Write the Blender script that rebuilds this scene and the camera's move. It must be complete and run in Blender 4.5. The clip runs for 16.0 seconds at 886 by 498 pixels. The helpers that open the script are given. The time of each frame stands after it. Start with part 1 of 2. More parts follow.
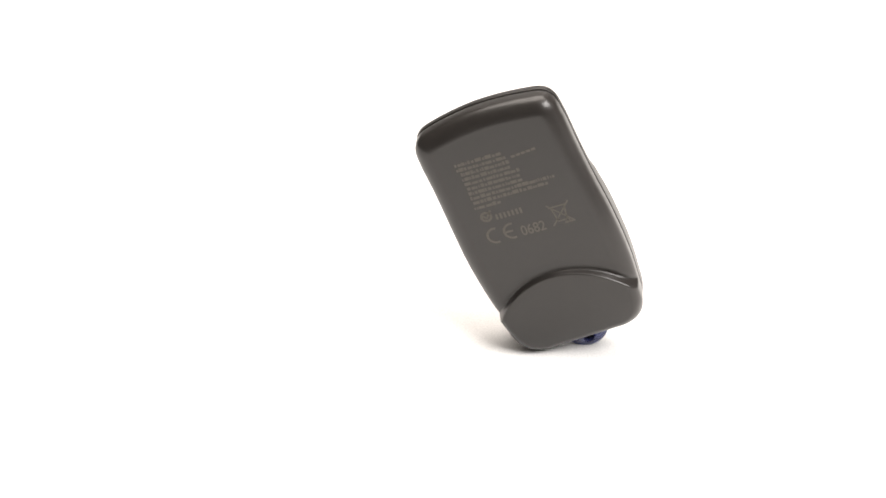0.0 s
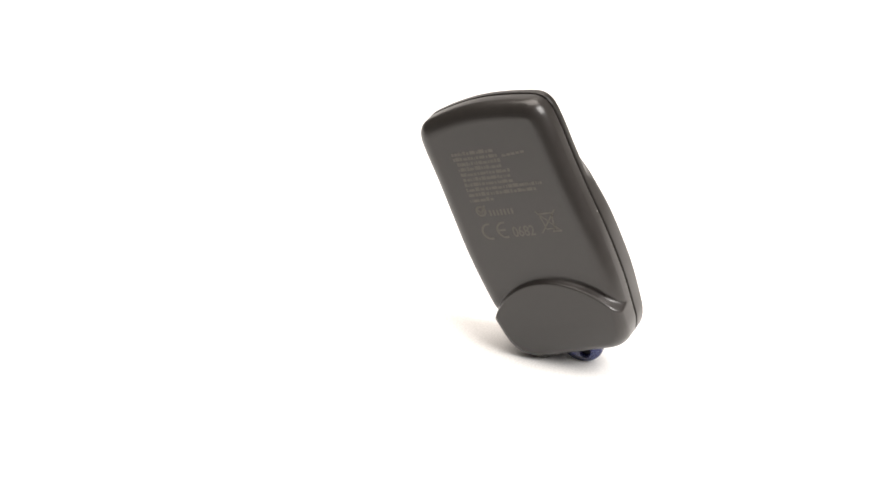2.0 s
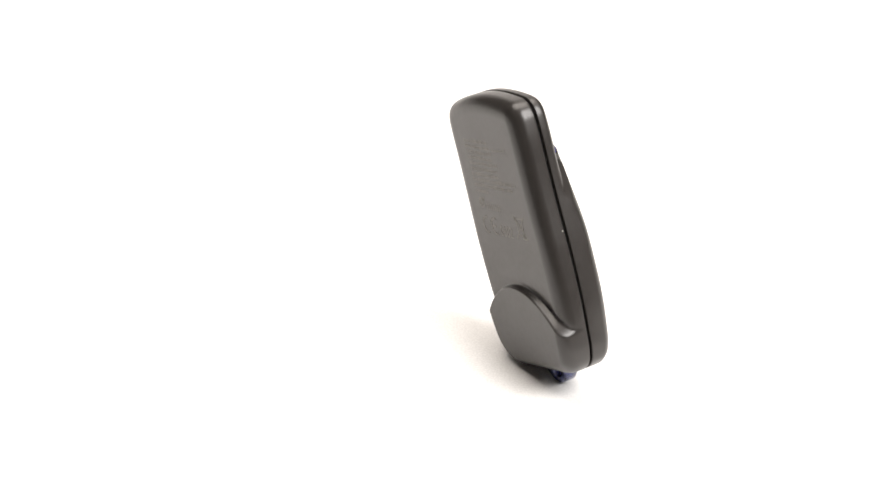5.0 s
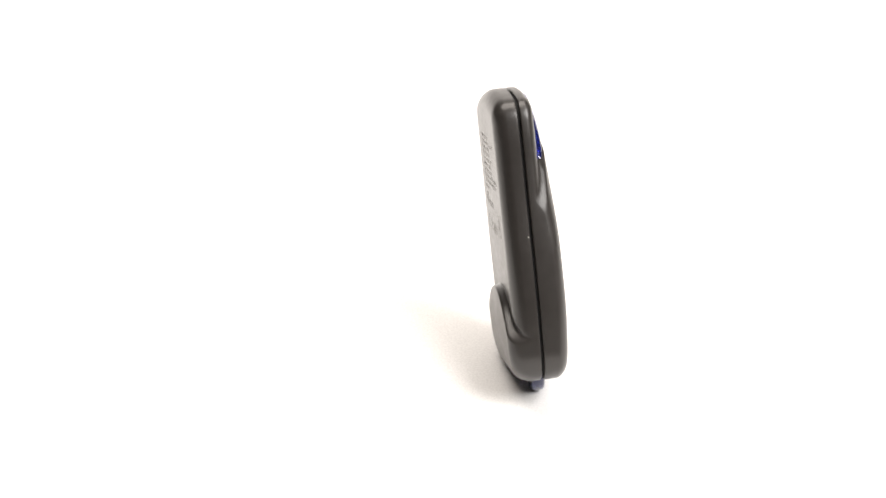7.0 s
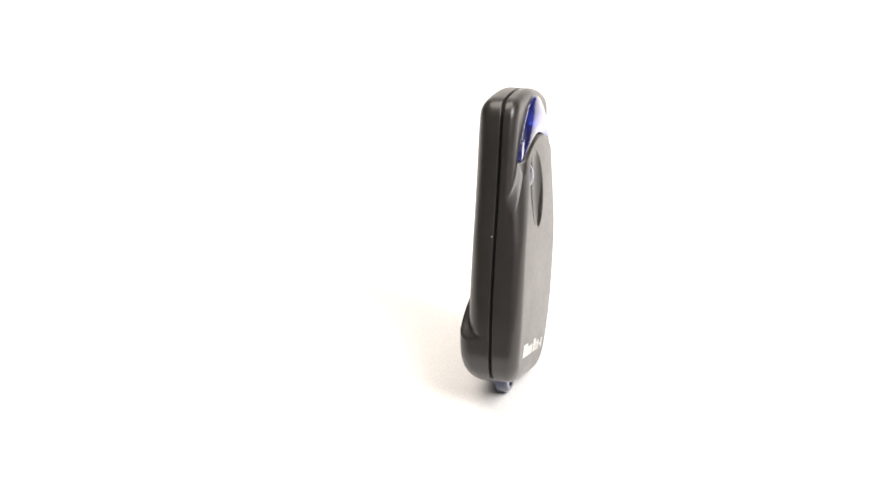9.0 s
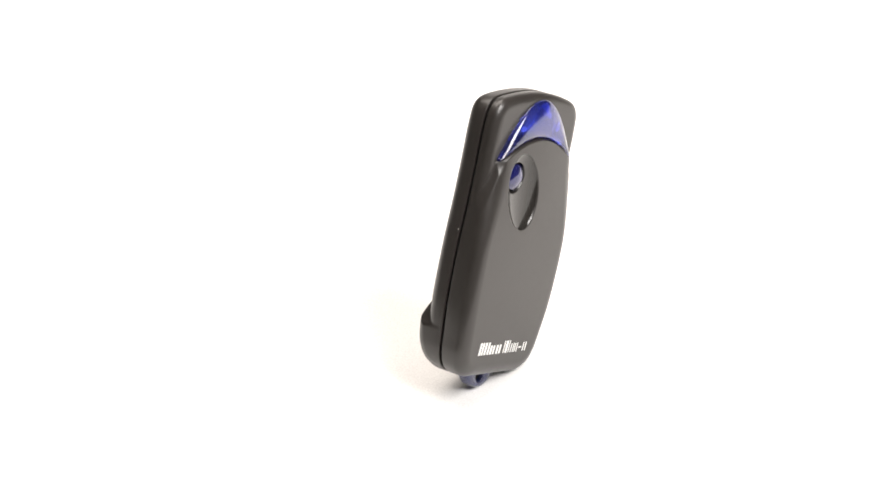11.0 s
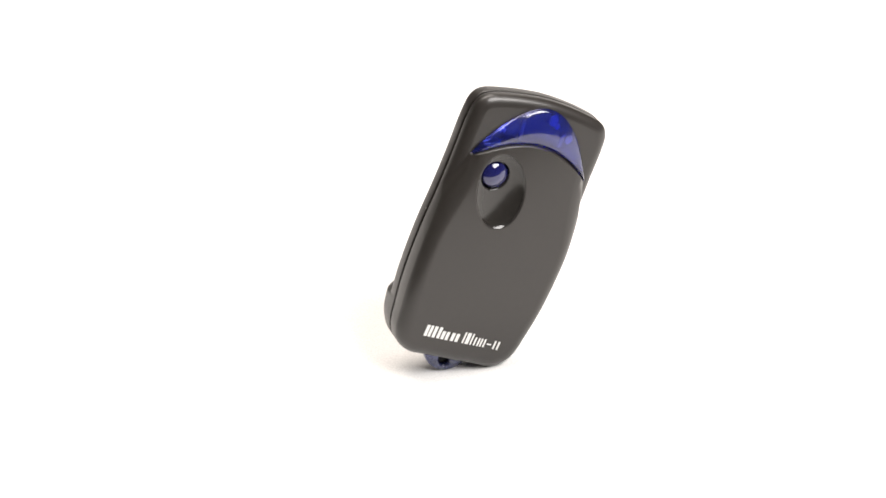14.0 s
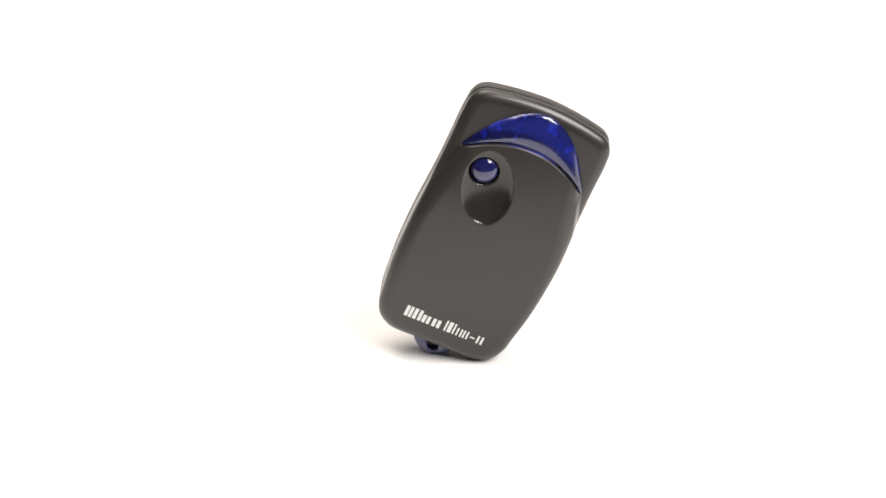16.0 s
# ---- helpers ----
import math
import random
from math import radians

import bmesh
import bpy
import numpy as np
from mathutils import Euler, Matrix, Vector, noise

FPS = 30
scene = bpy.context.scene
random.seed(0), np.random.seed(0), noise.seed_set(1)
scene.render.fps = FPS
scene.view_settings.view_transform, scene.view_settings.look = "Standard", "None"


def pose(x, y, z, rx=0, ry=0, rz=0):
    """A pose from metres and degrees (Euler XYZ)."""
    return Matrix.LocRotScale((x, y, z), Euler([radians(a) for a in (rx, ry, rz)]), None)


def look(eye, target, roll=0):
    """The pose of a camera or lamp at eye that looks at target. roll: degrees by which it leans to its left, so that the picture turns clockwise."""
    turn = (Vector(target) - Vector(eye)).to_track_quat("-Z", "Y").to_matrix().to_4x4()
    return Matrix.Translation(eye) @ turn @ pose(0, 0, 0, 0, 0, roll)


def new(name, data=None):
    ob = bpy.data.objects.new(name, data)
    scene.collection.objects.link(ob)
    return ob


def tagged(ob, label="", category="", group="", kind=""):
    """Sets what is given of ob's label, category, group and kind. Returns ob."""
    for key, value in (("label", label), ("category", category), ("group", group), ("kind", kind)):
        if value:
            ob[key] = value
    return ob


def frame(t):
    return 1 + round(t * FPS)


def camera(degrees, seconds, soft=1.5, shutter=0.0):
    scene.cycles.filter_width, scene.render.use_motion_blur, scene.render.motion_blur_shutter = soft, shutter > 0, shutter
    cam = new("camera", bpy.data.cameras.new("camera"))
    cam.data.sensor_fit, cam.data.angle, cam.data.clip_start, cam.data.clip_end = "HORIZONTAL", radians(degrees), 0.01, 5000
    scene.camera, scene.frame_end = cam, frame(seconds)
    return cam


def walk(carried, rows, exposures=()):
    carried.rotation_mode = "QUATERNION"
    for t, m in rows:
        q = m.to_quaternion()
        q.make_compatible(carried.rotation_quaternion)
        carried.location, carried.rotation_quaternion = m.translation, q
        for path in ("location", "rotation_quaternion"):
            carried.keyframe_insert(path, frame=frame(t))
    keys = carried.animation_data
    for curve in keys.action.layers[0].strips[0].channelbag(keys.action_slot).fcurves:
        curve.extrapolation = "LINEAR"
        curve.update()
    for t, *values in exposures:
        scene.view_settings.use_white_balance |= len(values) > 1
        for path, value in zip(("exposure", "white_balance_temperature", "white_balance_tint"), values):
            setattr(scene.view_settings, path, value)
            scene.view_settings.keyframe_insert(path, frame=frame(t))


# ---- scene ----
# A hand-held remote control turning on a white table sweep in a small photo studio.
MM = 0.00105          # one drawing unit of the remote, in metres
REACH = 541.12 * MM   # camera to the turntable's axis

# ---- camera: stands still, looks down on the table ----
cam = camera(22.3984, 16.0, 1.6)
ELEV, PITCH, YAW, ROLL = 0.578, 0.5345, -0.0357, -0.4923
eye = Vector((0, -math.cos(ELEV), math.sin(ELEV))) * REACH
aim = eye + Vector((math.sin(YAW) * math.cos(PITCH), math.cos(YAW) * math.cos(PITCH), -math.sin(PITCH)))
walk(cam, [(0, look(eye, aim, ROLL)), (16.0, look(eye, aim, ROLL))])

# ---- light: two softboxes over the table ----
world = bpy.data.worlds.new("studio_air")
world.use_nodes = True
world.node_tree.nodes["Background"].inputs[0].default_value = (1.0, 0.97, 0.93, 1)
world.node_tree.nodes["Background"].inputs[1].default_value = 0.05
scene.world = world


def softbox(name, at, target, size, watts, colour):
    data = bpy.data.lights.new(name, "AREA")
    data.shape, data.size, data.size_y, data.energy, data.color = "RECTANGLE", size[0], size[1], watts, colour
    ob = new(name, data)
    ob.matrix_world = look(at, target)
    return ob


WARM = (1.0, 0.965, 0.94)
softbox("main_softbox", (0.49, -0.35, 0.67), (0, 0, 0.02), (0.54, 0.46), 13.8, WARM)
softbox("second_softbox", (-0.08, 0.22, 0.92), (0, 0.05, 0.02), (0.9, 0.7), 13.4, (1.0, 0.92, 0.85))
scene.view_settings.exposure = 0.0


# ---- materials ----
def node_material(name):
    mat = bpy.data.materials.new(name)
    mat.use_nodes = True
    return mat, mat.node_tree.nodes, mat.node_tree.links, mat.node_tree.nodes["Principled BSDF"]


def plastic(name, colour, rough, grain, specks):
    """Moulded plastic: fine spark-eroded grain, faint hand marks and a few specks of dust."""
    mat, nodes, links, bsdf = node_material(name)
    coord = nodes.new("ShaderNodeTexCoord")
    fine = nodes.new("ShaderNodeTexNoise")
    fine.inputs["Scale"].default_value, fine.inputs["Detail"].default_value = 3500, 3
    smear = nodes.new("ShaderNodeTexNoise")
    smear.inputs["Scale"].default_value, smear.inputs["Detail"].default_value = 90, 2
    for n in (fine, smear):
        links.new(coord.outputs["Object"], n.inputs["Vector"])
    ramp = nodes.new("ShaderNodeMapRange")
    ramp.inputs["From Min"].default_value, ramp.inputs["From Max"].default_value = 0.3, 0.7
    ramp.inputs["To Min"].default_value, ramp.inputs["To Max"].default_value = rough - 0.05, rough + 0.06
    scuff = nodes.new("ShaderNodeTexNoise")
    scuff.inputs["Scale"].default_value, scuff.inputs["Detail"].default_value = 700, 4
    links.new(coord.outputs["Object"], scuff.inputs["Vector"])
    both = nodes.new("ShaderNodeMixRGB")
    both.inputs["Fac"].default_value = 0.5
    links.new(smear.outputs["Fac"], both.inputs["Color1"])
    links.new(scuff.outputs["Fac"], both.inputs["Color2"])
    links.new(both.outputs["Color"], ramp.inputs["Value"])
    links.new(ramp.outputs["Result"], bsdf.inputs["Roughness"])
    tone = nodes.new("ShaderNodeMixRGB")
    tone.inputs["Color1"].default_value = (*[c * 0.82 for c in colour], 1)
    tone.inputs["Color2"].default_value = (*[c * 1.2 for c in colour], 1)
    links.new(both.outputs["Color"], tone.inputs["Fac"])
    cells = nodes.new("ShaderNodeTexVoronoi")
    cells.inputs["Scale"].default_value = 120
    links.new(coord.outputs["Object"], cells.inputs["Vector"])
    dot = nodes.new("ShaderNodeMapRange")
    dot.inputs["From Min"].default_value, dot.inputs["From Max"].default_value = specks, specks * 0.6
    links.new(cells.outputs["Distance"], dot.inputs["Value"])
    dust = nodes.new("ShaderNodeMixRGB")
    dust.inputs["Color2"].default_value = (0.35, 0.34, 0.31, 1)
    links.new(dot.outputs["Result"], dust.inputs["Fac"])
    links.new(tone.outputs["Color"], dust.inputs["Color1"])
    links.new(dust.outputs["Color"], bsdf.inputs["Base Color"])
    bump = nodes.new("ShaderNodeBump")
    bsdf.inputs["Specular IOR Level"].default_value = 0.36
    bsdf.inputs["Coat Weight"].default_value, bsdf.inputs["Coat Roughness"].default_value = 0.28, 0.2
    bump.inputs["Strength"].default_value, bump.inputs["Distance"].default_value = grain, 0.00003
    links.new(fine.outputs["Fac"], bump.inputs["Height"])
    links.new(bump.outputs["Normal"], bsdf.inputs["Normal"])
    return mat


def clear_plastic(name, colour, transmission, rough):
    mat, nodes, links, bsdf = node_material(name)
    coord = nodes.new("ShaderNodeTexCoord")
    cloud = nodes.new("ShaderNodeTexNoise")
    cloud.inputs["Scale"].default_value, cloud.inputs["Detail"].default_value = 260, 2
    links.new(coord.outputs["Object"], cloud.inputs["Vector"])
    mix = nodes.new("ShaderNodeMixRGB")
    mix.inputs["Color1"].default_value = (*[c * 0.75 for c in colour], 1)
    mix.inputs["Color2"].default_value = (*[min(1, c * 1.3) for c in colour], 1)
    links.new(cloud.outputs["Fac"], mix.inputs["Fac"])
    links.new(mix.outputs["Color"], bsdf.inputs["Base Color"])
    bsdf.inputs["Transmission Weight"].default_value = transmission
    bsdf.inputs["Roughness"].default_value = rough
    bsdf.inputs["IOR"].default_value = 1.49
    bsdf.inputs["Coat Weight"].default_value, bsdf.inputs["Coat Roughness"].default_value = 0.75, 0.02
    return mat


def paint(name, colour, rough):
    mat, nodes, links, bsdf = node_material(name)
    grit = nodes.new("ShaderNodeTexNoise")
    grit.inputs["Scale"].default_value = 2200
    coord = nodes.new("ShaderNodeTexCoord")
    links.new(coord.outputs["Object"], grit.inputs["Vector"])
    mix = nodes.new("ShaderNodeMixRGB")
    mix.inputs["Color1"].default_value = (*[c * 0.8 for c in colour], 1)
    mix.inputs["Color2"].default_value = (*[min(1, c * 1.15) for c in colour], 1)
    links.new(grit.outputs["Fac"], mix.inputs["Fac"])
    links.new(mix.outputs["Color"], bsdf.inputs["Base Color"])
    bsdf.inputs["Roughness"].default_value = rough
    return mat


CASE = plastic("satin_charcoal_plastic", (0.0222, 0.0195, 0.0178), 0.36, 0.1, 0.028)
GLOSS = plastic("polished_charcoal_plastic", (0.018, 0.0165, 0.015), 0.12, 0.01, 0.03)
# Flat black put in for shade: seam gap and eyelet hollow.
GAP = paint("black_gap_shade", (0.006, 0.006, 0.006), 0.8)
BLUE = clear_plastic("blue_clear_plastic", (0.08, 0.115, 0.92), 0.96, 0.16)
PALE_PLASTIC = paint("pale_plastic", (0.85, 0.85, 0.83), 0.4)
GREY_PLASTIC = paint("grey_plastic", (0.26, 0.26, 0.26), 0.45)
BLUE_CAP = clear_plastic("blue_cap_plastic", (0.018, 0.02, 0.14), 0.5, 0.05)
TRAY = paint("grey_tray_plastic", (0.045, 0.045, 0.05), 0.5)
NAVY = clear_plastic("navy_clear_plastic", (0.04, 0.05, 0.17), 0.6, 0.15)
WHITE_INK = paint("white_ink", (0.66, 0.66, 0.645), 0.45)
PALE_INK = paint("pale_grey_ink", (0.069, 0.06, 0.046), 0.36)
PAPER = paint("white_paper", (0.86, 0.855, 0.845), 0.7)
ROOM = paint("dim_grey_wall_paint", (0.11, 0.106, 0.1), 0.8)


# ---- the studio: a seamless white sweep and plain walls ----
def smooth(me):
    me.polygons.foreach_set("use_smooth", [True] * len(me.polygons))


def sheet(name, profile, x0, x1, label):
    """A sheet with the given (y, z) profile, drawn out from x0 to x1, 4 mm thick."""
    bm = bmesh.new()
    rows = [[bm.verts.new((x, y, z)) for y, z in profile] for x in (x0, x1)]
    for a in range(len(profile) - 1):
        bm.faces.new((rows[0][a], rows[1][a], rows[1][a + 1], rows[0][a + 1]))
    bmesh.ops.recalc_face_normals(bm, faces=bm.faces)
    bmesh.ops.solidify(bm, geom=bm.faces[:], thickness=0.004)
    me = bpy.data.meshes.new(name)
    bm.to_mesh(me)
    bm.free()
    me.materials.append(PAPER)
    return tagged(new(name, me), label, name.split("_")[0], "", "structure")


def board(name, size, at, label):
    """A plain wall of the room round the sweep."""
    bm = bmesh.new()
    bmesh.ops.create_cube(bm, size=1)
    bmesh.ops.scale(bm, vec=size, verts=bm.verts)
    bmesh.ops.bevel(bm, geom=bm.edges[:], offset=0.002, segments=2, affect="EDGES")
    me = bpy.data.meshes.new(name)
    bm.to_mesh(me)
    bm.free()
    me.materials.append(ROOM)
    ob = new(name, me)
    ob.location = at
    return tagged(ob, label, name.split("_")[0], "", "structure")


def studio():
    """Paper hangs over the table's front edge, lies flat, and sweeps up behind."""
    bend = [(0.75 + 0.25 * math.sin(a * math.pi / 24), 0.25 - 0.25 * math.cos(a * math.pi / 24)) for a in range(13)]
    lip = [(-0.15 - 0.03 * math.sin(a * math.pi / 12), -0.03 + 0.03 * math.cos(a * math.pi / 12)) for a in range(6, 0, -1)]
    flat = [(-0.15 + 0.9 * k / 8, 0.0) for k in range(8)]
    sweep = [(-0.18, -0.7)] + lip + flat + bend + [(1.0, 1.18)]
    ground = sheet("backdrop_sweep", sweep, -0.5, 0.5, "seamless white paper sweep, evenly lit and spotless")
    high = max(v.co.z for v in ground.data.vertices if -0.1 < v.co.y < 0.6)
    ground.location.z = -high
    board("wall_left", (0.01, 2.6, 1.95), (-1.206, -0.25, 0.22), "plain grey studio wall")
    board("wall_right", (0.01, 2.6, 1.95), (1.206, -0.25, 0.22), "plain grey studio wall")
    board("wall_behind", (2.4, 0.01, 1.95), (0, -1.556, 0.22), "plain grey studio wall behind the camera")
    board("wall_back", (2.4, 0.01, 1.95), (0, 1.056, 0.22), "plain grey studio wall behind the paper")
    board("ceiling", (2.43, 2.63, 0.01), (0, -0.25, 1.202), "plain grey studio ceiling")
    board("floor", (2.43, 2.63, 0.01), (0, -0.25, -0.762), "plain grey studio floor")


studio()


# ---- the remote: shape of its shells, in drawing units ----
def step(a, b, x):
    t = np.clip((x - a) / (b - a), 0, 1)
    return t * t * (3 - 2 * t)


def outline(count):
    """The seam line of the two shells: a barrel-sided slab with rounded corners and bowed ends."""
    half = [(0, 4.0), (5.8, 4.0), (10.7, 4.1), (14.2, 5.95), (16.0, 9.1), (16.8, 13.5), (17.9, 22), (18.35, 33), (18.05, 43),
            (17.6, 54), (17.5, 62), (16.95, 66.1), (15.0, 68.45), (10.85, 69.6), (5.4, 70.4), (0, 70.7)]
    ring = half + [(-u, v) for u, v in half[-2:0:-1]]
    n, pts = len(ring), []
    for k in range(n):
        p0, p1, p2, p3 = (np.array(ring[(k + j) % n], float) for j in (-1, 0, 1, 2))
        for s in np.linspace(0, 1, 24, endpoint=False):
            pts.append(0.5 * (2 * p1 + (p2 - p0) * s + (2 * p0 - 5 * p1 + 4 * p2 - p3) * s * s + (3 * p1 - p0 - 3 * p2 + p3) * s ** 3))
    pts = np.array(pts)
    pts[:, 0] -= 0.4 * step(42, 8, pts[:, 1]) + 0.4 * step(44, 60, pts[:, 1]) * step(-6, -15, pts[:, 0])
    run = np.concatenate([[0], np.cumsum(np.linalg.norm(np.roll(pts, -1, 0) - pts, axis=1))])
    at = np.linspace(0, run[-1], count, endpoint=False)
    closed = np.vstack([pts, pts[:1]])
    return np.stack([np.interp(at, run, closed[:, 0]), np.interp(at, run, closed[:, 1])], 1)


def rounded(d, height, across, drop):
    """Height of a face whose rim rolls off over a width `across` by `drop`."""
    k = np.clip(1 - d / across, 0, 1)
    return height - drop * (1 - np.sqrt(1 - k * k * 0.985))


LENS_HALF, LENS_FOOT = 15.2, 54.6


def lens_low(u):
    return LENS_FOOT + 6.0 * (1 - (u / LENS_HALF) ** 2)


def lens_high(u):
    return LENS_FOOT + 14.4 * (1 - (u / LENS_HALF) ** 2)


def cover_height(u, v):
    return 6.85 - 0.0007 * (v - 26) ** 2 - 0.002 * np.clip(24 - v, 0, 99) ** 2 - 0.001 * np.clip(v - 40, 0, 99) ** 2 - (0.0005 + 0.0020 * step(36, 58, v)) * u * u


BTN = (-7.8, 51.3)


def recess_norm(u, v):
    a, cu, cv = math.radians(17), -5.5, 48.2
    x = (u - cu) * math.cos(a) + (v - cv) * math.sin(a)
    y = -(u - cu) * math.sin(a) + (v - cv) * math.cos(a)
    return np.sqrt((x / 6.0) ** 2 + (y / 9.1) ** 2)


def front_face(u, v, d):
    base = rounded(d, 3.45, 2.7, 2.0)
    high = step(34, 57, v)
    cover = rounded(d, cover_height(u, v), 3.3 + 2.9 * high, 2.7 + 1.8 * high)
    s = lens_low(u) - 2.2 * np.clip(np.abs(u) - 15.2, 0, 9) - v
    rim = step(4.4, 1.8, d)
    m = step(-0.15, 0.4, s) * (1 - rim) + rim * step(-0.4, 3.2, s)
    w = base + (cover - base) * m
    inside = (np.abs(u) < LENS_HALF) * step(0.0, 0.25, -s) * step(0.0, 0.25, lens_high(u) - v)
    w = w - 2.2 * inside
    e = recess_norm(u, v)
    w = w - (1.6 + 0.05 * (u + 5.5)) * np.clip(1 - e * e, 0, 1) ** 0.6
    r = np.hypot(u - BTN[0], v - BTN[1])
    return w - 2.2 * step(3.55, 3.4, r)


def hump_line(u):
    return 25.4 - 0.0245 * u * u - 0.00002 * u ** 4 + 0.065 * u


def back_face(u, v, d):
    base = rounded(d, 5.8, 4.0, 3.5)
    hump = rounded(d, 7.5 - 0.004 * (v - 17) ** 2 - 0.012 * np.clip(13 - v, 0, 99) ** 2, 2.2 + 0.8 * step(13, 5, v), 2.7 + 1.1 * step(13, 5, v))
    s = hump_line(u) - v
    m = np.clip((s + 0.05) / (0.5 + 0.75 * (u / 16) ** 2), 0, 1)
    m = m * m * (3 - 2 * m)
    base = base - (0.05 + 0.2 * np.clip(np.abs(u) / 16, 0, 1) ** 3) * np.exp(-(np.clip(-s, 0, 99) / 1.0) ** 2)
    return base + (hump - base) * m


def local(u, v, w):
    """Drawing units (right, up, towards the front) to the remote's own space; its origin is the tip of the key loop."""
    return np.stack([(np.asarray(u) - 1.2) * MM, -np.asarray(w) * MM, np.asarray(v) * MM], -1)


RING = outline(1000)


def shell(name, face, sign, parent, label):
    """A half shell: chamfered lip at the seam, wall, rolled rim and face."""
    n = len(RING)
    spine = np.stack([np.zeros(n), np.clip(RING[:, 1], 22, 53)], 1)
    fractions = np.concatenate([[1.0], 1 - 0.30 * np.linspace(0, 1, 46)[1:] ** 1.3, np.linspace(0.70, 0.0, 80)[1:]])
    verts = []
    for inset, height in ((0.9, 0.36), (0.1, 0.37), (0.02, 0.44), (0.0, 0.6)):
        k = 1 - inset / np.linalg.norm(RING - spine, axis=1)
        p = spine + (RING - spine) * k[:, None]
        verts.append(local(p[:, 0], p[:, 1], np.full(n, sign * height)))
    tail = []
    for f in fractions:
        p = spine + (RING - spine) * f
        d = np.min(np.hypot(p[:, None, 0] - RING[None, :, 0], p[:, None, 1] - RING[None, :, 1]), axis=1)
        d = np.where(f == 1.0, 0.0, d)
        verts.append(local(p[:, 0], p[:, 1], sign * face(p[:, 0], p[:, 1], d)))
        tail.append(p)
    m = len(verts)
    idx = np.arange(n)
    quads, glossy = [], []
    for r in range(m - 1):
        a, b = r * n + idx, r * n + np.roll(idx, -1)
        c, e = (r + 1) * n + np.roll(idx, -1), (r + 1) * n + idx
        quads.append(np.stack([a, b, c, e] if sign < 0 else [a, e, c, b], 1))
        if r >= 4:
            q = tail[r - 4]
            glossy.append(recess_norm(q[:, 0], q[:, 1]) < 0.985)
        else:
            glossy.append(np.zeros(n, bool))
    me = bpy.data.meshes.new(name)
    me.from_pydata(np.concatenate(verts).tolist(), [], np.concatenate(quads).tolist())
    me.materials.append(CASE)
    if sign > 0:
        me.materials.append(GLOSS)
        me.polygons.foreach_set("material_index", np.concatenate(glossy).astype(np.int32))
    bm = bmesh.new()
    bm.from_mesh(me)
    bmesh.ops.remove_doubles(bm, verts=bm.verts, dist=0.000004)
    bmesh.ops.recalc_face_normals(bm, faces=bm.faces)
    bm.to_mesh(me)
    bm.free()
    smooth(me)
    ob = new(name, me)
    ob.parent = parent
    return tagged(ob, label)


def part(name, bm, material, parent, label=""):
    me = bpy.data.meshes.new(name)
    bmesh.ops.recalc_face_normals(bm, faces=bm.faces)
    bm.to_mesh(me)
    bm.free()
    me.materials.append(material)
    ob = new(name, me)
    ob.parent = parent
    return tagged(ob, label)


def seam_shade_core(parent):
    """Black core set back between the two shells, added for the gap's shade."""
    bm = bmesh.new()
    n = len(RING)
    spine = np.stack([np.zeros(n), np.clip(RING[:, 1], 22, 53)], 1)
    rings = []
    for f, w in ((0.6, -0.5), (0.948, -0.5), (0.948, 0.5), (0.6, 0.5)):
        p = spine + (RING - spine) * f
        rings.append([bm.verts.new(c) for c in local(p[:, 0], p[:, 1], np.full(n, w))])
    for a, b in zip(rings, rings[1:] + rings[:1]):
        for k in range(n):
            bm.faces.new((a[k], a[(k + 1) % n], b[(k + 1) % n], b[k]))
    return part("seam_shade_core", bm, GAP, parent, "black core added to keep the thin seam gap dark")


def lens(parent):
    """Crescent window: domed outer skin and a flat inner one."""
    bm = bmesh.new()
    across, up = 96, 26
    skins = []
    for inner in (0, 1):
        rows = []
        for i in range(across + 1):
            a = -1 + 2 * i / across
            a = math.sin(a * math.pi / 2)
            u = a * (LENS_HALF - 0.35)
            lo, hi = float(lens_low(u)) + 0.06, float(lens_high(u)) + 0.18
            hi = max(hi, lo + 0.02)
            row = []
            for j in range(up + 1):
                b = 0.5 - 0.5 * math.cos(math.pi * j / up)
                v = lo + (hi - lo) * b
                slope = 2 * 14.4 * u / LENS_HALF ** 2
                edge = min(1.0, (hi - v) / math.sqrt(1 + slope * slope) / 0.5)
                if inner:
                    w = 2.35
                else:
                    start = float(cover_height(u, lo)) - 0.25 - 0.35 * abs(a) ** 6
                    w = start + (4.1 - start) * b ** 1.4 + 0.55 * (1 - a * a) * math.sin(math.pi * b)
                    w -= 0.35 * (1 - edge) ** 1.5 * (0.35 + 0.65 * min(1.0, (hi - lo) / 4))
                    foot = min(1.0, (v - lo) / 1.3)
                    w -= 0.55 * (1 - math.sqrt(max(0.0, 1 - (1 - foot) ** 2)))
                    w = max(w, 3.75)
                row.append(bm.verts.new(local(u, v, w)))
            rows.append(row)
        for i in range(across):
            for j in range(up):
                bm.faces.new((rows[i][j], rows[i + 1][j], rows[i + 1][j + 1], rows[i][j + 1]))
        skins.append(rows)
    out, inn = skins
    for i in range(across):
        for j in (0, up):
            bm.faces.new((out[i][j], out[i + 1][j], inn[i + 1][j], inn[i][j]))
    for i in (0, across):
        for j in range(up):
            bm.faces.new((out[i][j], out[i][j + 1], inn[i][j + 1], inn[i][j]))
    ob = part("signal_lens", bm, BLUE, parent, "glossy translucent blue crescent window")
    smooth(ob.data)
    return ob


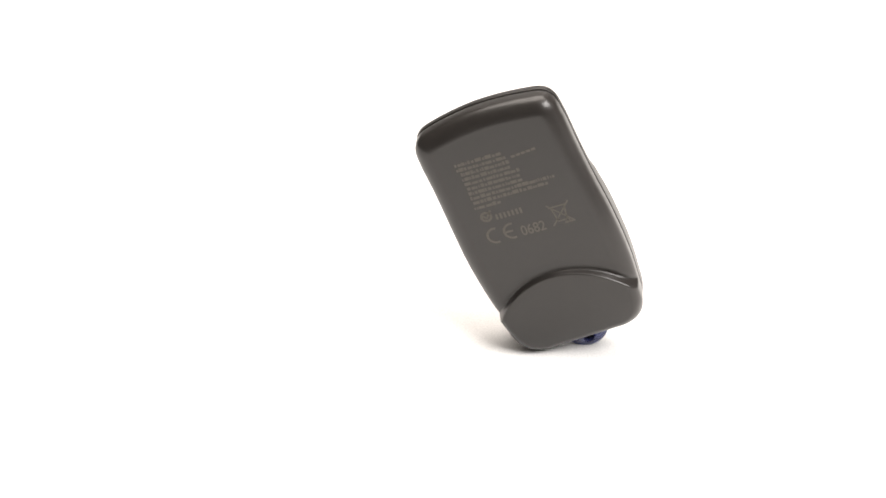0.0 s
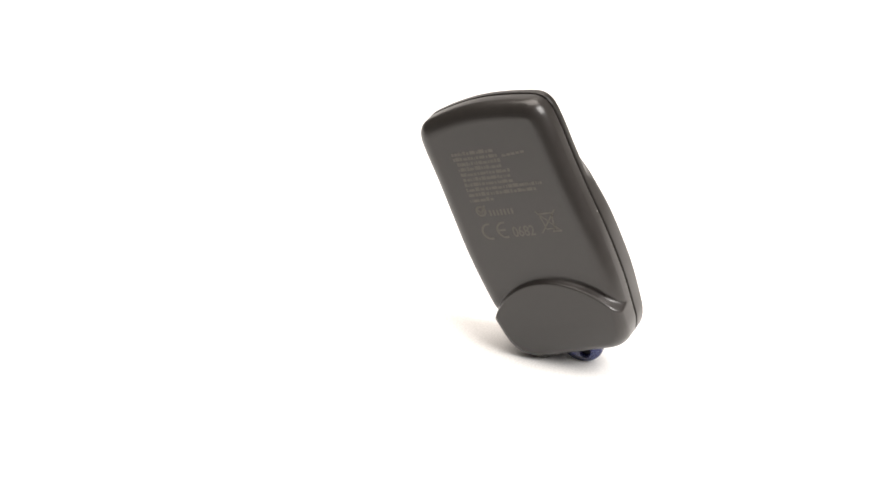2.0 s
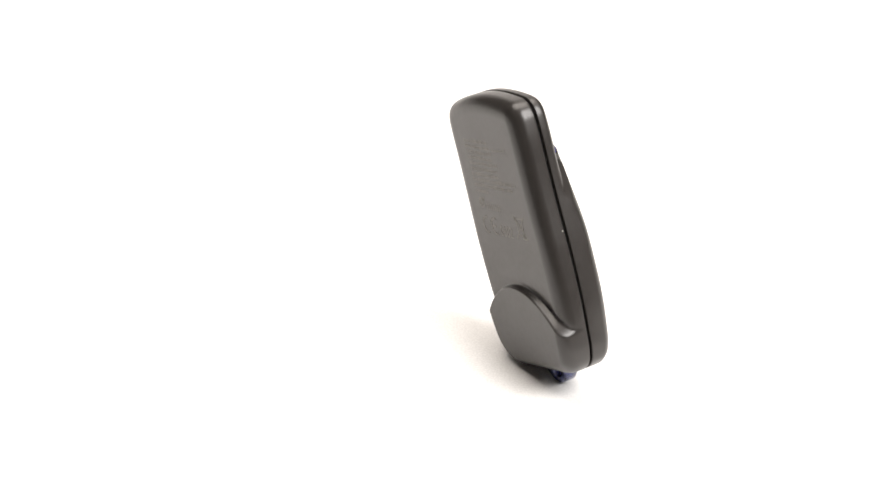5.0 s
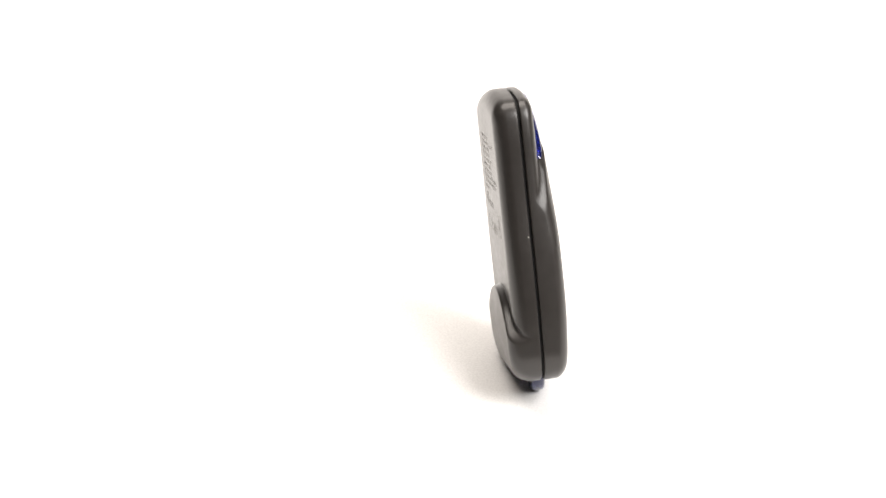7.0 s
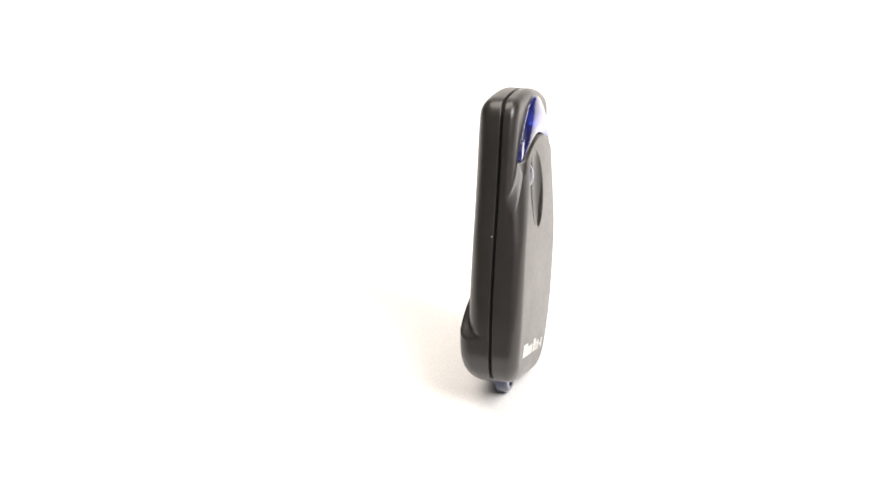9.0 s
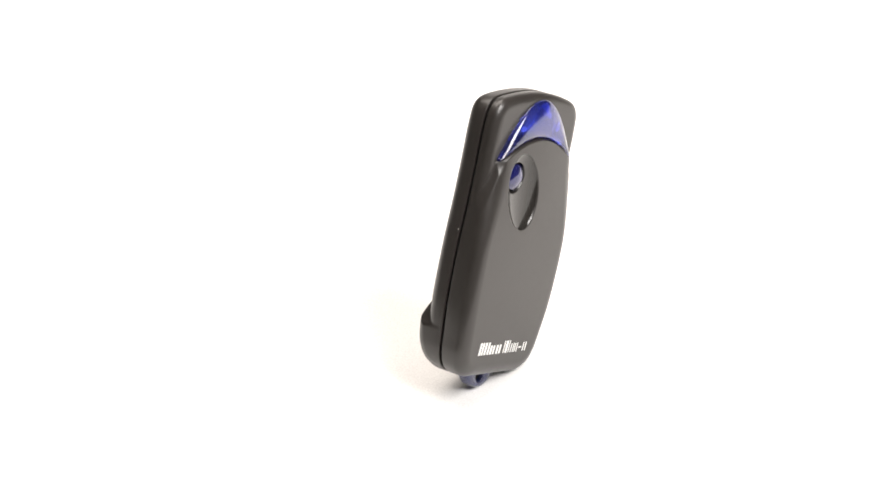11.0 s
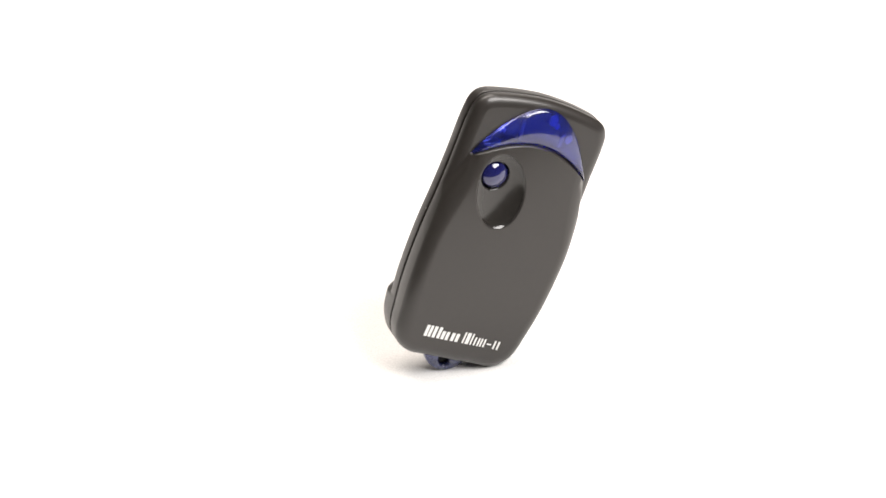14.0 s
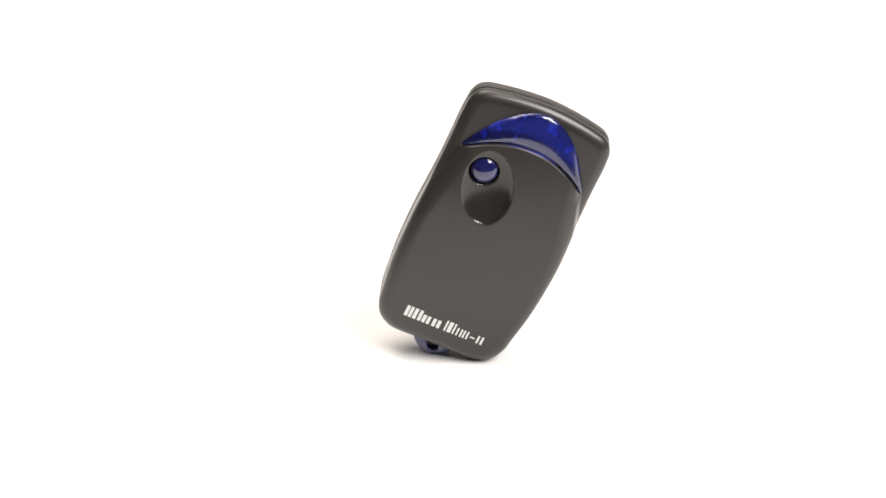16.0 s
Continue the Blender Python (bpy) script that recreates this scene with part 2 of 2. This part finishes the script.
def lens_innards(parent):
    """Grey ribs on a tray behind the window; pale beads added for bright spots."""
    def block(u, v, su, sv, w0, w1):
        bm = bmesh.new()
        bmesh.ops.create_cube(bm, size=1)
        bmesh.ops.bevel(bm, geom=bm.edges[:], offset=0.12, segments=2, affect="EDGES")
        for q in bm.verts:
            q.co = Vector(local(u + q.co.x * su, v + q.co.y * sv, (w0 + w1) / 2 + q.co.z * (w1 - w0)))
        return bm
    bm = bmesh.new()
    decks = []
    for w in (1.6, 1.85):
        low, top = [], []
        for i in range(41):
            u = (-1 + i / 20) * (LENS_HALF - 0.9)
            low.append(bm.verts.new(local(u, float(lens_low(u)) + 0.3, w)))
            top.append(bm.verts.new(local(u, max(float(lens_high(u)) - 0.5, float(lens_low(u)) + 0.4), w)))
        decks.append((low, top))
    for low, top in decks:
        for i in range(40):
            bm.faces.new((low[i], low[i + 1], top[i + 1], top[i]))
    rims = [d[0] + d[1][::-1] for d in decks]
    for i in range(82):
        j = (i + 1) % 82
        bm.faces.new((rims[0][i], rims[0][j], rims[1][j], rims[1][i]))
    part("inner_tray", bm, TRAY, parent, "grey tray behind the blue window")
    # Made-up pale beads that give the blue window its bright spots.
    def bead(u, v, size):
        bm = bmesh.new()
        bmesh.ops.create_uvsphere(bm, u_segments=16, v_segments=10, radius=1)
        for q in bm.verts:
            q.co = Vector(local(u + q.co.x * size, v + q.co.y * size * 1.2, 1.9 + q.co.z * 0.42))
        smooth(part("bright_spot_bead", bm, PALE_PLASTIC, parent, "tiny pale bead added behind the window for a bright spot").data)
    part("inner_rib", block(-4.6, 62.6, 0.7, 4.2, 1.9, 2.3), GREY_PLASTIC, parent, "grey rib seen dimly through the window")
    part("inner_rib", block(5.6, 62.8, 0.8, 3.6, 1.9, 2.3), GREY_PLASTIC, parent, "grey rib seen dimly through the window")
    part("inner_rib", block(-6.6, 65.0, 1.6, 0.9, 1.9, 2.3), GREY_PLASTIC, parent, "grey clip seen dimly through the window")
    for u, v, size in ((-12.4, 57.2, 0.9), (-10.8, 58.6, 0.7), (-4.4, 66.4, 0.7), (2.2, 66.2, 1.1), (3.4, 65.2, 0.6), (7.4, 62.8, 0.8), (-8.4, 61.2, 0.5)):
        bead(u, v, size)


def button(parent):
    bm = bmesh.new()
    seg, cap, edge = 48, 4.6, 3.08
    low = math.asin(edge / cap)
    prof = [(edge, 1.2), (edge, 4.6)] + [(cap * math.sin(low * (1 - k / 10)), 4.7 + cap * (math.cos(low * (1 - k / 10)) - math.cos(low))) for k in range(10)]
    rings = [[bm.verts.new(local(BTN[0] + r * math.cos(2 * math.pi * s / seg), BTN[1] + r * math.sin(2 * math.pi * s / seg), w)) for s in range(seg)] for r, w in prof]
    for a, b in zip(rings, rings[1:]):
        for s in range(seg):
            bm.faces.new((a[s], a[(s + 1) % seg], b[(s + 1) % seg], b[s]))
    bm.faces.new(rings[-1])
    bm.faces.new(rings[0][::-1])
    ob = part("push_button", bm, BLUE_CAP, parent, "round domed translucent blue push button")
    smooth(ob.data)
    return ob


def key_loop(parent):
    """Half-round eyelet with a hole for a key ring, moulded in the seam."""
    bm = bmesh.new()
    seg, cu, cv, ro, ri = 48, 0.1, 5.55, 5.8, 1.7
    hole_v = 2.6
    rings = []
    prof = [("i", 0.0, -1.1), ("i", 0.35, -1.5), ("o", 0.45, -1.5), ("o", 0.12, -1.25), ("o", 0.0, -0.9), ("o", 0.0, 0.9), ("o", 0.12, 1.25), ("o", 0.45, 1.5), ("i", 0.35, 1.5), ("i", 0.0, 1.1)]
    for kind, off, w in prof:
        ring = []
        for s in range(seg):
            a = 2 * math.pi * s / seg
            if kind == "o":
                c, r = cv, ro - off
            else:
                c, r = hole_v, ri + off - 0.35
            ring.append(bm.verts.new(local(cu + r * math.cos(a), c + r * math.sin(a), w)))
        rings.append(ring)
    for a, b in zip(rings, rings[1:] + rings[:1]):
        for s in range(seg):
            bm.faces.new((a[s], a[(s + 1) % seg], b[(s + 1) % seg], b[s]))
    ob = part("key_loop", bm, NAVY, parent, "dark blue translucent key-ring eyelet")
    smooth(ob.data)
    # Black disc added across the hole to stand in for its dark hollow.
    bm = bmesh.new()
    rings = [[bm.verts.new(local(cu + 1.4 * math.cos(2 * math.pi * s / 24), hole_v + 1.4 * math.sin(2 * math.pi * s / 24), w)) for s in range(24)] for w in (-0.35, 0.35)]
    bm.faces.new(rings[0])
    bm.faces.new(rings[1])
    for s in range(24):
        bm.faces.new((rings[0][s], rings[0][(s + 1) % 24], rings[1][(s + 1) % 24], rings[1][s]))
    part("eyelet_hole_shade", bm, GAP, ob, "black disc standing in for the dark hollow of the eyelet")
    return ob


# ---- printing ----
def printed(name, polys, side, material, parent, label=""):
    """Flat ink shapes [(x, y), ...], x to the right as one reads them, laid on the front (+1) or the back (-1)."""
    bm = bmesh.new()
    for poly in polys:
        ring = []
        for x, y in poly:
            u = x * side
            w = float(cover_height(u, y)) if side > 0 else -5.8
            ring.append((u, y, w))
        top = [bm.verts.new(local(u, v, w + side * 0.018)) for u, v, w in ring]
        low = [bm.verts.new(local(u, v, w - side * 0.03)) for u, v, w in ring]
        bm.faces.new(top)
        for k in range(len(ring)):
            j = (k + 1) % len(ring)
            bm.faces.new((top[k], top[j], low[j], low[k]))
    return part(name, bm, material, parent, label)


def bar(x0, y0, x1, y1):
    return [(x0, y0), (x1, y0), (x1, y1), (x0, y1)]


def stroke(points, width):
    """Quads along a polyline."""
    out = []
    for (x0, y0), (x1, y1) in zip(points, points[1:]):
        l = math.hypot(x1 - x0, y1 - y0)
        nx, ny = -(y1 - y0) / l * width / 2, (x1 - x0) / l * width / 2
        out.append([(x0 - nx, y0 - ny), (x1 - nx, y1 - ny), (x1 + nx, y1 + ny), (x0 + nx, y0 + ny)])
    return out


def arc(cx, cy, r, a0, a1, width, n=14):
    pts = [(cx + r * math.cos(math.radians(a0 + (a1 - a0) * k / n)), cy + r * math.sin(math.radians(a0 + (a1 - a0) * k / n))) for k in range(n + 1)]
    return stroke(pts, width)


def lettering(parent, string, x, y, wide, tall, label):
    """Type in the built-in face, fitted to a width and a height."""
    data = bpy.data.curves.new("print", "FONT")
    data.body, data.size, data.offset = string, 1.0, 0.012
    ob = new("print", data)
    me = bpy.data.meshes.new_from_object(ob.evaluated_get(bpy.context.evaluated_depsgraph_get()))
    xs, ys = [v.co.x for v in me.vertices], [v.co.y for v in me.vertices]
    fx, fy = wide / (max(xs) - min(xs)), tall / (max(ys) - min(ys))
    polys = [[(x + (me.vertices[i].co.x - min(xs)) * fx, y + (me.vertices[i].co.y - min(ys)) * fy) for i in p.vertices] for p in me.polygons]
    bpy.data.objects.remove(ob)
    bpy.data.meshes.remove(me)
    return back_ink("printed_number", polys, parent, label)


def front_print(parent):
    """A two-word mark in white, as plain blocks: a heavy word and a light one."""
    y, cap, low = 9.7, 3.0, 2.2
    heavy = [(-10.2, 0.8, cap), (-9.15, 0.7, cap), (-8.1, 0.8, cap), (-6.85, 0.75, cap), (-5.75, 0.8, low), (-4.6, 0.75, low), (-3.2, 0.8, low), (-2.0, 0.8, low)]
    light = [(-0.05, 0.42, cap), (0.75, 0.9, cap), (2.05, 0.4, cap), (3.0, 0.42, low), (3.95, 0.42, low), (4.7, 0.4, low), (5.55, 0.4, low), (8.25, 0.45, low), (9.25, 0.5, low)]
    for x, wide, tall in heavy + light:
        printed("print_block", [bar(x, y, x + wide, y + tall)], 1, WHITE_INK, parent, "plain white printed block")
    printed("print_block", [bar(6.45, y + 0.85, 7.65, y + 1.2)], 1, WHITE_INK, parent, "plain white printed block")


PRINT_TURN = math.radians(-3.5)


def askew(polys):
    """The back's print sits slightly turned on the shell."""
    c, n = math.cos(PRINT_TURN), math.sin(PRINT_TURN)
    return [[(-2 + (x + 2) * c - (y - 48) * n, 48 + (x + 2) * n + (y - 48) * c) for x, y in poly] for poly in polys]


def back_ink(name, polys, parent, label):
    return printed(name, askew(polys), -1, PALE_INK, parent, label)


def back_print(parent):
    rnd = random.Random(4)
    small = "faint unreadable line of small print"
    ends = [1.0, 2.2, 2.5, 2.0, 3.6, 3.8, 4.0, 10.6, 8.6, -3.4]
    for k, end in enumerate(ends):
        y = 59.45 - k * 1.34
        x, polys = (-10.2 if k < 2 else -9.9 + rnd.uniform(0, 0.5)), []
        if k == 9:
            y -= 0.1
        while x < end - 0.4:
            wide = rnd.choice((0.3, 0.45, 0.6, 0.8, 1.1, 1.5))
            polys.append(bar(x, y, min(end, x + wide), y + rnd.uniform(0.6, 0.95)))
            x += wide + rnd.uniform(0.12, 0.32)
        back_ink("print_line", polys, parent, small)
    back_ink("print_line", [bar(2.9 + 1.25 * k, 57.95 + 0.1 * k, 3.9 + 1.25 * k, 58.55 + 0.1 * k) for k in range(5)], parent, small)
    # tick in a ring
    back_ink("approval_mark", arc(-8.0, 44.8, 1.15, 0, 360, 0.6, 24) + stroke([(-8.7, 45.2), (-8.0, 44.2), (-6.6, 46.2)], 0.5), parent, "pale ring with a tick")
    back_ink("print_line", [bar(-5.9 + k * 0.98, 43.3, -5.4 + k * 0.98, 44.8) for k in range(7)], parent, "faint unreadable code")
    # conformity mark: two open rounds, the second with a middle bar
    back_ink("conformity_mark", arc(-7.6, 39.35, 1.95, 75, 285, 0.55), parent, "pale open ring")
    back_ink("conformity_mark", arc(-3.5, 39.4, 1.95, 75, 285, 0.55) + [bar(-5.2, 39.15, -3.3, 39.65)], parent, "pale open ring with a bar")
    lettering(parent, "0682", -1.6, 37.25, 5.9, 2.75, "pale printed number 0682")
    # crossed-out wheeled bin
    x, y = 6.35, 0.35
    bin_lines = stroke([(x, y + 42.2), (x + 4.3, y + 42.2)], 0.4) + stroke([(x + 0.6, y + 42.0), (x + 1.2, y + 38.2), (x + 3.3, y + 38.2), (x + 3.8, y + 42.0)], 0.36)
    bin_lines += stroke([(x - 0.3, y + 37.2), (x + 5.0, y + 43.0)], 0.36) + stroke([(x - 0.3, y + 43.0), (x + 4.7, y + 37.6)], 0.36)
    bin_lines += [bar(x + 2.6, y + 37.2, x + 5.0, y + 37.65)] + arc(x + 3.4, y + 37.9, 0.4, 0, 360, 0.3, 10)
    back_ink("recycling_mark", bin_lines, parent, "pale crossed-out wheeled bin sign")


def remote():
    thing = tagged(new("remote_control"), "charcoal plastic remote control with blue lens, leaning on one corner", "remote control")
    back = shell("back_shell", back_face, -1, thing, "satin charcoal back shell with a raised foot")
    front = shell("front_shell", front_face, 1, thing, "satin charcoal front shell with a thumb recess")
    seam_shade_core(thing)
    lens(thing)
    lens_innards(thing)
    button(thing)
    key_loop(thing)
    front_print(front)
    back_print(back)
    return thing


REMOTE = remote()
STAND = Matrix.Translation((18.6824 * MM, 3.3071 * MM, 0)) @ pose(0, 0, 0, 0, 0, 180) @ pose(0, 0, 0, 0, 23.6334, 0) @ pose(0, 0, 0, -3.0209, 0, 0)
LIFT = 0.3 * MM


def motions():
    """The table turns once halfway round, evenly, in sixteen seconds."""
    rows = []
    for k in range(65):
        t = k * 0.25
        rows.append((t, Matrix.Translation((0, 0, LIFT)) @ pose(0, 0, 0, 0, 0, -3.7782 - 11.1158 * t) @ STAND))
    walk(REMOTE, rows)


motions()
